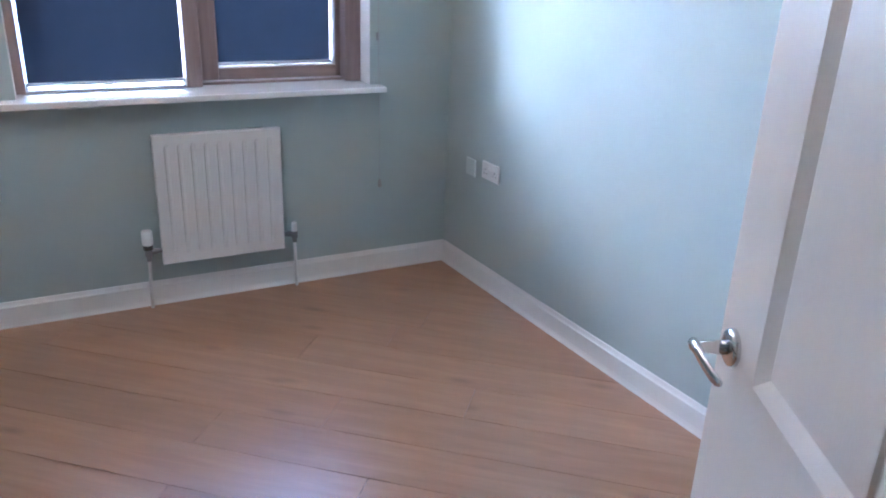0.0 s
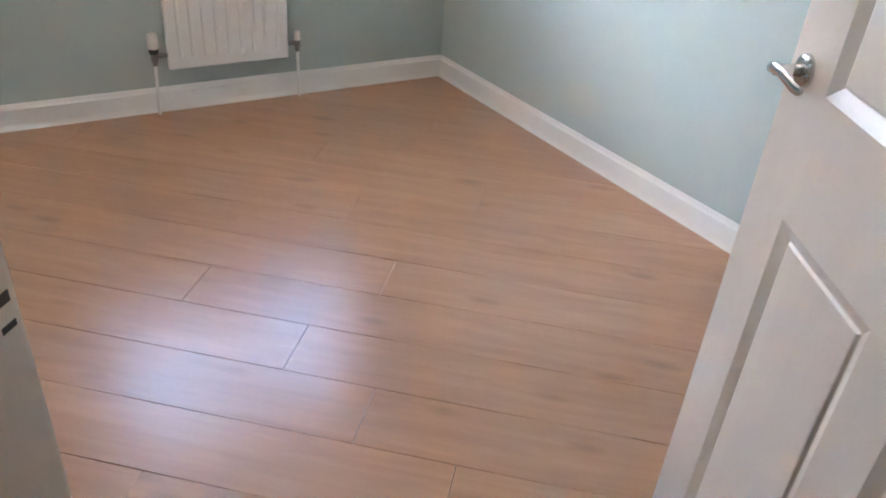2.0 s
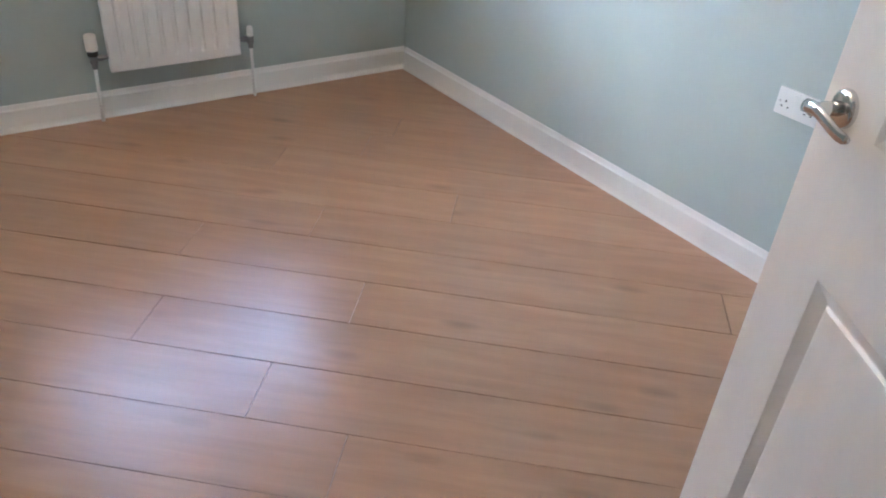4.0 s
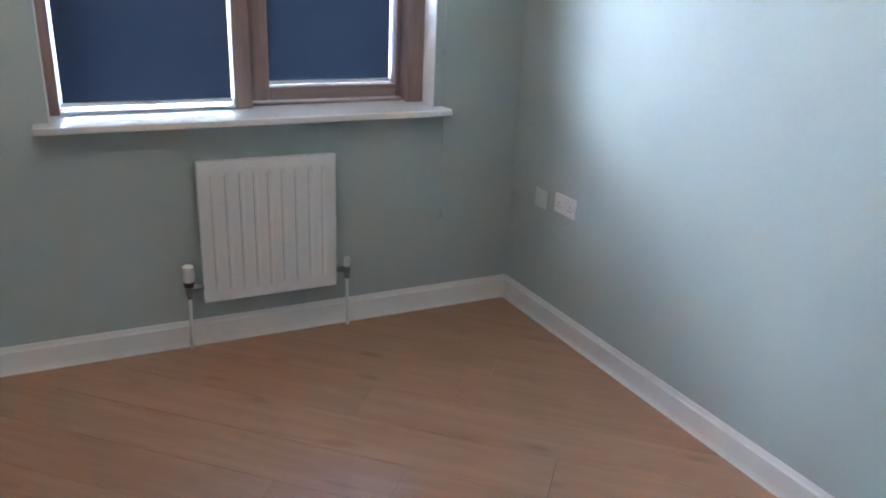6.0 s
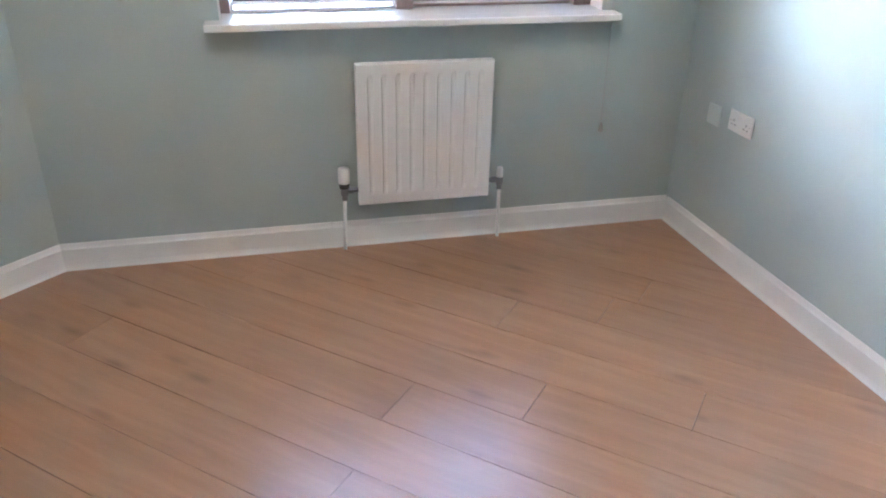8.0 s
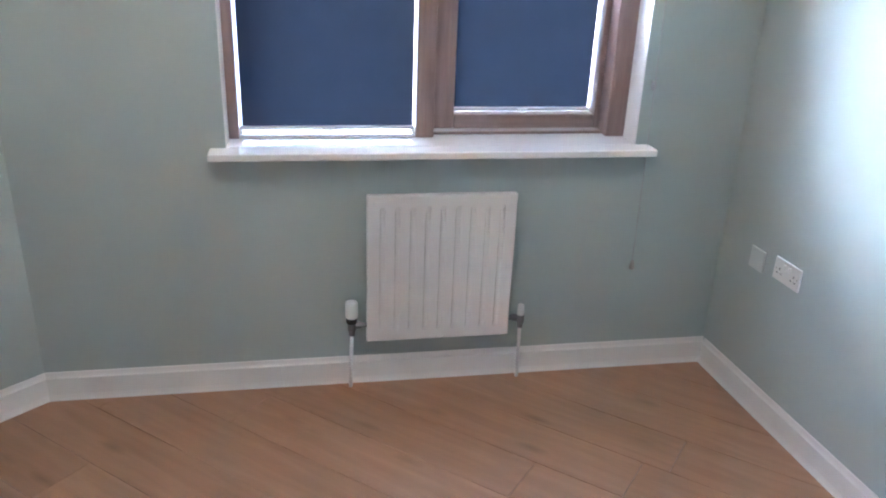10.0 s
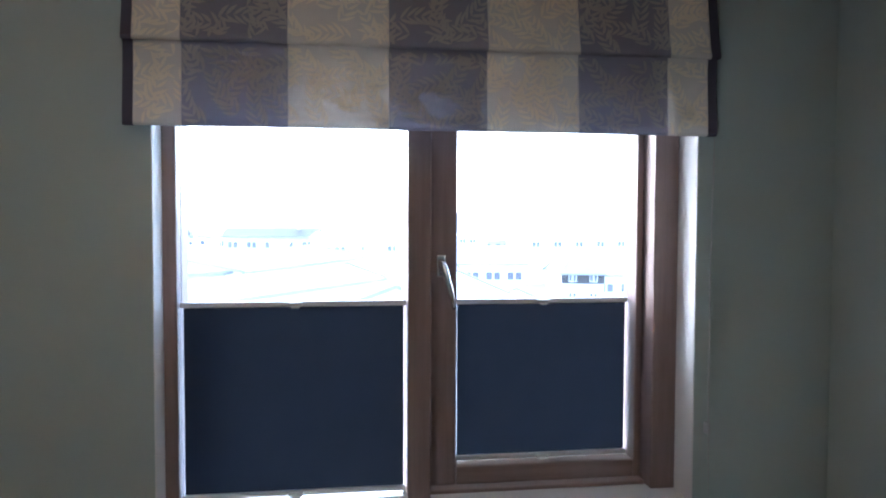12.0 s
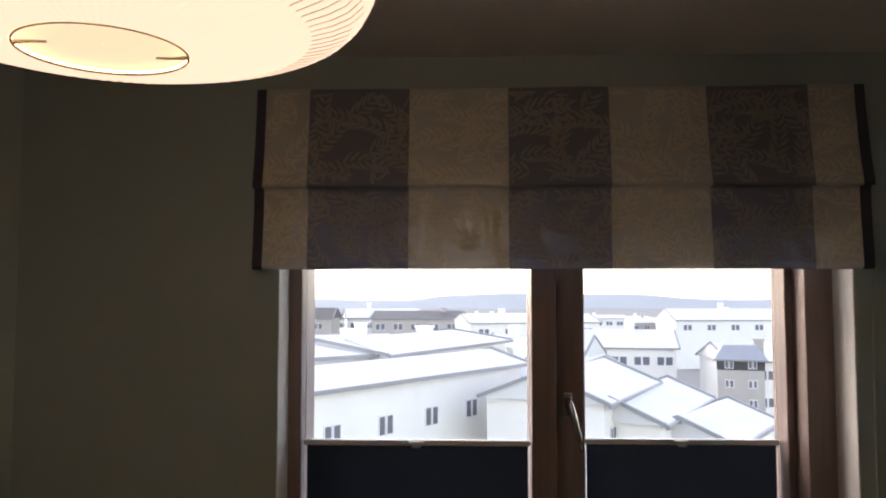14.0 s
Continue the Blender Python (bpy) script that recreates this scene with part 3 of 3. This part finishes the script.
    add("head_rail", box(-2.02, -0.012, 2.525, -0.43, -0.001, 2.555, 0.002), PLASTIC, "white head rail")
    return b


roman_blind()


def blind_cord():
    c = thing("blind_cord", (-0.40, -0.03, 0.47), "thin grey blind cord hanging beside the window", "cord")
    inv = Matrix.Translation(c.location).inverted()
    bm = bmesh.new()
    tube(bm, [(-0.405 + 0.006 * math.sin(z * 3), -0.028, z) for z in np.linspace(0.50, 2.54, 30)], 0.0016, 6)
    bm.transform(inv)
    part("cord_line", bm, CORD, c)
    bm = lathe(bmesh.new(), [(0.0005, 0.036), (0.006, 0.033), (0.009, 0.014), (0.012, 0.002), (0.009, -0.006), (0.0005, -0.008)], (-0.397, -0.028, 0.475), 14)
    bm.transform(inv)
    part("cord_pull", bm, BRASS, c, "small grey cord pull", smooth=True)
    bm = boxes(bmesh.new(), (-0.411, -0.026, 1.20, -0.399, -0.001, 1.235), bevel=0.003)
    bm.transform(inv)
    part("cord_cleat", bm, CORD, c, "small grey cleat on the wall")
    return c


blind_cord()


# ---- radiator ----
def radiator():
    x0, x1, z0, z1 = -1.488, -0.917, 0.220, 0.823
    yf, yb = -0.078, -0.040
    r = thing("radiator", ((x0 + x1) / 2, -0.04, z0), "white enamelled panel radiator with upright ribs under the window", "radiator")
    inv = Matrix.Translation(r.location).inverted()

    def add(name, bm, m, lab="", smooth=False):
        bm.transform(inv)
        return part(name, bm, m, r, lab, smooth)

    bm = bmesh.new()
    pitch = (x1 - x0) / 10
    xs, depth = [x0, x0 + 0.004], [0.005, 0.0]
    for k in range(1, 10):
        xc = x0 + k * pitch
        xs += [xc - 0.011, xc - 0.004, xc + 0.004, xc + 0.011]
        depth += [0.0, 0.007, 0.007, 0.0]
    xs += [x1 - 0.004, x1]
    depth += [0.0, 0.005]
    ends = (0, len(xs) - 1)
    zs = [(z0, 0), (z0 + 0.005, 0), (z0 + 0.042, 0), (z0 + 0.062, 1), (z1 - 0.062, 1), (z1 - 0.042, 0), (z1 - 0.005, 0), (z1, 0)]
    rows = [[bm.verts.new((x, yf + (dp if n in ends else dp * w) + (0.005 if z in (z0, z1) else 0), z)) for n, (x, dp) in enumerate(zip(xs, depth))] for z, w in zs]
    for r0, r1 in zip(rows, rows[1:]):
        for k in range(len(xs) - 1):
            bm.faces.new((r0[k], r0[k + 1], r1[k + 1], r1[k]))
    add("front_panel", bm, RADW)
    add("back_panel", box(x0 + 0.001, yf + 0.012, z0 + 0.001, x1 - 0.001, yb, z1 - 0.001, 0.004), RADW)
    for x in (x0 + 0.1, x1 - 0.1):
        add("wall_bracket", box(x - 0.015, yb, z0 + 0.05, x + 0.015, -0.001, z1 - 0.05), RADW)
    ym = -0.052
    for x, side, head in ((-1.545, 1, True), (-0.862, -1, False)):
        zc = 0.285
        add("valve_body", tube(bmesh.new(), [(x, ym, zc - 0.045), (x, ym, zc - 0.025), (x, ym, zc - 0.022), (x, ym, zc + 0.012)], [0.011, 0.012, 0.016, 0.016], 14), VALVE, "dull metal radiator valve", smooth=False)
        add("valve_tail", tube(bmesh.new(), [(x, ym, zc), (x + side * 0.062, ym, zc)], [0.010, 0.010], 12), VALVE)
        add("valve_nut", tube(bmesh.new(), [(x + side * 0.016, ym, zc), (x + side * 0.036, ym, zc)], 0.015, 6), VALVE)
        if head:
            add("valve_collar", tube(bmesh.new(), [(x, ym, zc + 0.012), (x, ym, zc + 0.034)], [0.021, 0.022], 18), DARK, "dark collar")
            add("valve_head", lathe(bmesh.new(), [(0.0005, 0.070), (0.019, 0.069), (0.0235, 0.065), (0.0245, 0.056), (0.0245, 0.004), (0.022, 0.0), (0.0005, 0.0)], (x, ym, zc + 0.034), 24, 0.0012, 12), PLASTIC, "white thermostatic valve head")
        else:
            add("valve_cap", lathe(bmesh.new(), [(0.0005, 0.045), (0.011, 0.044), (0.0135, 0.038), (0.0145, 0.0), (0.0005, 0.0)], (x, ym, zc + 0.012), 18), PLASTIC, "white valve cap")
        add("supply_pipe", tube(bmesh.new(), [(x, ym, zc - 0.03), (x - side * 0.004, ym + 0.004, 0.12), (x - side * 0.006, ym + 0.008, 0.001)], 0.0075, 12), RADW, "white painted pipe", smooth=True)
    return r


radiator()


# ---- sockets ----
def double_socket(y, z, label):
    s = thing("wall_socket", (0, y, z), label, "socket", "sockets on the wall")
    s.matrix_basis = EAST @ Matrix.Translation((0, y, z))
    part("face_plate", box(-0.010, -0.0735, -0.043, -0.0005, 0.0735, 0.043, 0.003, 3), PLASTIC, s)
    for c in (-0.040, 0.040):
        for dy, dz, w, h in ((0, 0.004, 0.004, 0.008), (-0.011, -0.014, 0.0065, 0.004), (0.011, -0.014, 0.0065, 0.004)):
            part("pin_hole", box(-0.0106, c + dy - w / 2, dz - h / 2, -0.0099, c + dy + w / 2, dz + h / 2), DARK, s)
        part("rocker_switch", box(-0.0145, c * 0.33 - 0.006, 0.010, -0.0095, c * 0.33 + 0.006, 0.030, 0.002), PLASTIC, s)
    for c in (-0.0603, 0.0603):
        bm = lathe(bmesh.new(), [(0.0005, 0.0), (0.003, 0.0), (0.0035, -0.001)], sides=12)
        bmesh.ops.transform(bm, matrix=Matrix.Translation((-0.0103, c, 0)) @ Matrix.Rotation(radians(-90), 4, "Y"), verts=bm.verts)
        part("screw", bm, BRASS, s)
    return s


double_socket(-0.438, 0.615, "white double wall socket beside a blank plate")
double_socket(-2.185, 0.624, "white double wall socket near the door")
plate = thing("blanking_plate", (0, -0.285, 0.607), "blank square plate painted close to the wall colour", "wall plate")
plate.matrix_basis = EAST @ Matrix.Translation((0, -0.256, 0.597))
part("face_plate", box(-0.008, -0.043, -0.043, -0.0005, 0.043, 0.043, 0.003, 3), BLANK, plate)


# ---- ceiling lamp ----
def pendant_lamp(x, y, zb):
    l = thing("ceiling_lamp", (x, y, zb), "large round cream pleated lampshade, lit, under the ceiling", "lamp")
    prof = [(0.072, 0.0), (0.10, 0.003), (0.13, 0.0085), (0.155, 0.0145), (0.18, 0.0215), (0.20, 0.0275), (0.215, 0.0345), (0.226, 0.045), (0.235, 0.062), (0.241, 0.086), (0.245, 0.115), (0.244, 0.15), (0.236, 0.18), (0.21, 0.20), (0.12, 0.205)]
    part("shade", lathe(bmesh.new(), prof, sides=360, wave=0.0018, waves=90), SHADE, l, "cream pleated shade", smooth=True)
    # thin tan tubes added for the shading that the glow hides in the pleats
    bm = bmesh.new()
    for k in range(90):
        a0 = (k + 0.5) * math.tau / 90
        tube(bm, [((r - 0.0012) * math.cos(a0), (r - 0.0012) * math.sin(a0), z) for r, z in prof[4:13]], 0.0006, 4)
    tagged(part("pleat_shading_line", bm, PLEATSHADING, l, "thin tan lines for the shading of the pleats"), kind="stuff")
    part("diffuser", lathe(bmesh.new(), [(0.0005, 0.005), (0.067, 0.005), (0.070, 0.003)], sides=64), DISC, l, "pale round diffuser disc")
    bm = bmesh.new()
    tube(bm, [(0.071 * math.cos(k * math.tau / 48), 0.071 * math.sin(k * math.tau / 48), 0.0) for k in range(49)], 0.0011, 6)
    ring = part("ring", bm, WIRE, l, "thin dark wire ring")
    for a0 in (0.35, 0.35 + math.pi):
        bm = tube(bmesh.new(), [(r * math.cos(a0 + 0.25 * (0.071 - r) / 0.03), r * math.sin(a0 + 0.25 * (0.071 - r) / 0.03), 0.001) for r in (0.071, 0.062, 0.052, 0.044)], [0.0022, 0.0016, 0.0012, 0.0010], 6)
        part("clip", bm, WIRE, ring, "short bent wire clip")
    part("flex", tube(bmesh.new(), [(0, 0, 0.1), (0, 0, CEILZ - zb - 0.02)], 0.004, 8), PLASTIC, l)
    part("ceiling_rose", lathe(bmesh.new(), [(0.006, CEILZ - zb - 0.03), (0.03, CEILZ - zb - 0.026), (0.045, CEILZ - zb - 0.001)], sides=24), PLASTIC, l, smooth=True)
    return l


pendant_lamp(*LAMP_AT)


# ---- outside ----
GZ = -14.0
structure("ground", box(-1500, 4, GZ - 1, 1500, 3000, GZ), GROUND, "distant town ground", "ground")


def house(name, x, y, turn, w, d, eave, ridge, label, wall_m, roof_m, hip=0.0, rows=2, cols=4, win=(0.9, 1.1), top=1.0, chimneys=(), parapet=False, pitch=3.0):
    """A building with its front (-y side) centred on x, y, turned by degrees; roof with a ridge along x, eaves and windows."""
    h = thing(name, (x, y, GZ), label, "building", "buildings of the town")
    h.rotation_euler = (0, 0, radians(turn))
    E, R = eave - GZ, ridge - GZ
    part("wall", boxes(bmesh.new(), (-w / 2, 0, 0, w / 2, d, E)), wall_m, h)
    bm = bmesh.new()
    o = 0.35
    a = [bm.verts.new(c) for c in ((-w / 2 - o, -o, E), (w / 2 + o, -o, E), (w / 2 + o, d + o, E), (-w / 2 - o, d + o, E))]
    b = [bm.verts.new(c) for c in ((-w / 2 - o + hip, d / 2 - (d * 0.3 if parapet else 0), R), (w / 2 + o - hip, d / 2 - (d * 0.3 if parapet else 0), R),
                                   (w / 2 + o - hip, d / 2 + 0.01 + (d * 0.3 if parapet else 0), R), (-w / 2 - o + hip, d / 2 + 0.01 + (d * 0.3 if parapet else 0), R))]
    for k in range(4):
        bm.faces.new((a[k], a[(k + 1) % 4], b[(k + 1) % 4], b[k]))
    bm.faces.new(b), bm.faces.new(a[::-1])
    roof = part("roof", bm, roof_m, h)
    part("eaves", boxes(bmesh.new(), (-w / 2 - o - 0.05, -o - 0.12, E - 0.16, w / 2 + o + 0.05, -o + 0.06, E + 0.03)), EAVE, h, "dark grey gutter and fascia")
    if not hip:
        for xe in (-w / 2 - o, w / 2 + o):
            part("verge", tube(bmesh.new(), [(xe, -o, E + 0.02), (xe, d / 2, R + 0.05), (xe, d + o, E + 0.02)], 0.13, 4), EAVE, h, "grey verge board")
    for r in range(rows):
        for c in range(cols):
            cx = (c + 0.5) * w / cols - w / 2
            z = E - top - win[1] - r * pitch
            for sgn in (-1, 1):
                wx = cx + sgn * win[0] * 0.55
                f = part("window", boxes(bmesh.new(), (wx - win[0] / 2, -0.06, z, wx + win[0] / 2, 0.02, z + win[1])), BEAD, h)
                part("pane", boxes(bmesh.new(), (wx - win[0] / 2 + 0.07, -0.075, z + 0.08, wx + win[0] / 2 - 0.07, -0.05, z + win[1] - 0.08)), PANE, f)
    for cx, cy, ch in chimneys:
        part("chimney", boxes(bmesh.new(), (cx - 0.5, cy - 0.4, E, cx + 0.5, cy + 0.4, R + ch), (cx - 0.6, cy - 0.5, R + ch, cx + 0.6, cy + 0.5, R + ch + 0.15)), wall_m, h)
    return h


# long white blocks beyond the fixed light
house("apartment_block", -4.5, 35.8, 55, 21.0, 4.8, -2.0, -1.25, "long white rendered block with a pale roof and grey eaves", RENDER, GREYROOF, cols=6, win=(0.5, 1.0), top=1.55, rows=3)
house("apartment_block", -2.5, 47.3, 63.8, 16.0, 9, -1.2, -0.55, "long white block behind, with a pale roof", RENDER, GREYROOF, cols=5, rows=2, chimneys=((-5, 4.5, 0.4), (4, 4.5, 0.3)))
house("apartment_block", -9.3, 38.6, 40, 6.0, 7, -1.2, -0.7, "low white block with a pale roof and grey eaves", RENDER, GREYROOF, cols=2, rows=2)
# houses and corner tower beyond the casement
house("town_house", 6.9, 38.7, 64, 10.0, 6, -3.0, -1.7, "white house with a pale pitched roof, end on to the next", RENDER, GREYROOF, cols=4, rows=2, win=(0.45, 0.8), top=1.2)
house("town_house", 9.9, 39.3, 62, 10.6, 4.8, -4.0, -2.9, "white house with a pale roof stepping down the row", RENDER, GREYROOF, cols=3, rows=2, win=(0.5, 0.8))
house("town_house", 13.1, 38.5, 57, 8.3, 5, -5.0, -3.9, "white house at the low end of the row", RENDER, GREYROOF, cols=3, rows=2, win=(0.5, 0.8))
tower = house("corner_building", 26.7, 80.0, -17, 4.6, 5, -4.65, -3.2, "buff brick corner building with a dark top storey, grey roof", BRICKT, LEADR, hip=0.95, rows=3, cols=2, win=(0.42, 0.85), top=0.1, parapet=True, pitch=2.0, chimneys=((1.9, 2.5, 0.5),))
part("top_storey", boxes(bmesh.new(), (-2.36, -0.045, -5.75 - GZ, 2.36, 5.05, -4.68 - GZ)), SLATE, tower, "dark slate-hung top storey")
house("town_house", 6.8, 52.0, 30, 9.0, 8, -4.2, -2.6, "white house with a pale pitched roof and chimney", RENDER, GREYROOF, cols=3, rows=2, win=(0.6, 0.9), chimneys=((-3.5, 4, 0.8),))
house("town_house", -13.5, 66.0, 24, 12.0, 8, -3.2, -1.6, "white house with grey eaves and a chimney", RENDER, GREYROOF, cols=4, rows=2, win=(0.6, 0.9), chimneys=((3.5, 4, 0.9),))
house("town_house", 4.0, 72.0, -24, 10.0, 8, -3.8, -1.9, "pale house with a pitched roof and chimneys", RENDER, GREYROOF, cols=3, rows=2, chimneys=((3.0, 4, 1.0), (-3.0, 4, 0.8)))
house("terrace", 34.0, 85.0, 4, 14.0, 9, -5.2, -3.4, "pale rendered terrace with a grey roof", RENDER, GREYROOF, rows=2, cols=5)
house("terrace", 15.0, 92.0, -8, 16.0, 10, -4.2, -2.2, "white terrace with a grey roof and chimneys", RENDER, GREYROOF, rows=2, cols=6, chimneys=((-4, 5, 1.4), (3, 5, 1.2)))
far = random.Random(11)
for k in range(26):
    dist = far.uniform(120, 330)
    bx = -1.5 + dist * (-0.30 + 0.028 * k + far.uniform(-0.012, 0.012))
    ev = 2 - dist * far.uniform(0.028, 0.040)
    house("distant_building", bx, dist, far.uniform(-20, 20), far.uniform(14, 30), 12, ev, ev + far.uniform(0.8, 3.0), "pale distant town building under a grey roof", far.choice((RENDER, RENDER, BRICKT)),
          far.choice((GREYROOF, SLATE, GREYROOF)), rows=1, cols=5, win=(0.9, 1.3), chimneys=((far.uniform(-5, 5), 5, far.uniform(0.5, 1.6)),))
bm = bmesh.new()
ridge_pts = [(-900 + 40 * k, 1500 + 60 * math.sin(k), GZ + 12 + 14 * noise.noise(Vector((k * 0.23, 0.5, 0)))) for k in range(46)]
lo = [bm.verts.new((x, y - 500, GZ)) for x, y, z in ridge_pts]
hi = [bm.verts.new(p) for p in ridge_pts]
bk = [bm.verts.new((x, y + 500, GZ)) for x, y, z in ridge_pts]
for k in range(45):
    bm.faces.new((lo[k], lo[k + 1], hi[k + 1], hi[k])), bm.faces.new((hi[k], hi[k + 1], bk[k + 1], bk[k]))
structure("backdrop_hills", bm, HILL, "low hazy hills beyond the town", "hills")

# ---- floor ----
U, V = Vector((math.cos(radians(-41.5)), math.sin(radians(-41.5)))), Vector((math.sin(radians(41.5)), math.cos(radians(41.5))))
floor = structure("floor", box(LEFT - 0.15, -5.7, -0.2, 0.45, 0.95, -0.0085), GAP, "oak-look laminate floor laid at an angle", "floor")


def clip(poly, axis, value, keep_less):
    out = []
    for p, q in zip(poly, poly[1:] + poly[:1]):
        ip, iq = (p[axis] <= value) == keep_less, (q[axis] <= value) == keep_less
        if ip:
            out.append(p)
        if ip != iq:
            s = (value - p[axis]) / (q[axis] - p[axis])
            out.append(p + (q - p) * s)
    return out


STARTS = {0: -0.005, 1: -0.39, 2: 0.253, 3: -0.339, 4: 0.086, 5: 0.361, 6: 0.635, 7: -0.097}
PW, PL, G = 0.217, 1.82, 0.0013
rng = random.Random(3)
for k in range(-9, 19):
    v1, v0 = -1.51 - PW * k - G, -1.51 - PW * (k + 1) + G
    first = STARTS.get(k, rng.uniform(0, PL))
    for j in range(-4, 5):
        u0, u1 = first + j * PL + G, first + (j + 1) * PL - G
        poly = [U * a + V * b for a, b in ((u0, v0), (u1, v0), (u1, v1), (u0, v1))]
        for axis, value, less in ((0, 0.4, True), (0, LEFT - 0.1, False), (1, 0.9, True), (1, -5.6, False)):
            poly = clip(poly, axis, value, less) if len(poly) > 2 else []
        if len(poly) < 3:
            continue
        c = sum(poly, Vector((0, 0))) / len(poly)
        # board frame: x along the board
        loc = [((p - c).dot(U), (p - c).dot(V)) for p in poly]
        area = abs(sum(p[0] * q[1] - q[0] * p[1] for p, q in zip(loc, loc[1:] + loc[:1]))) / 2
        if area < 0.002:
            continue
        bm = bmesh.new()
        top = [bm.verts.new((x, y, 0)) for x, y in loc]
        low = [bm.verts.new((x, y, -0.008)) for x, y in loc]
        bm.faces.new(top)
        for i in range(len(loc)):
            bm.faces.new((top[i], low[i], low[(i + 1) % len(loc)], top[(i + 1) % len(loc)]))
        ob = part("plank", bm, FLOORM, floor)
        ob.matrix_basis = pose(c.x, c.y, 0, 0, 0, -41.5)
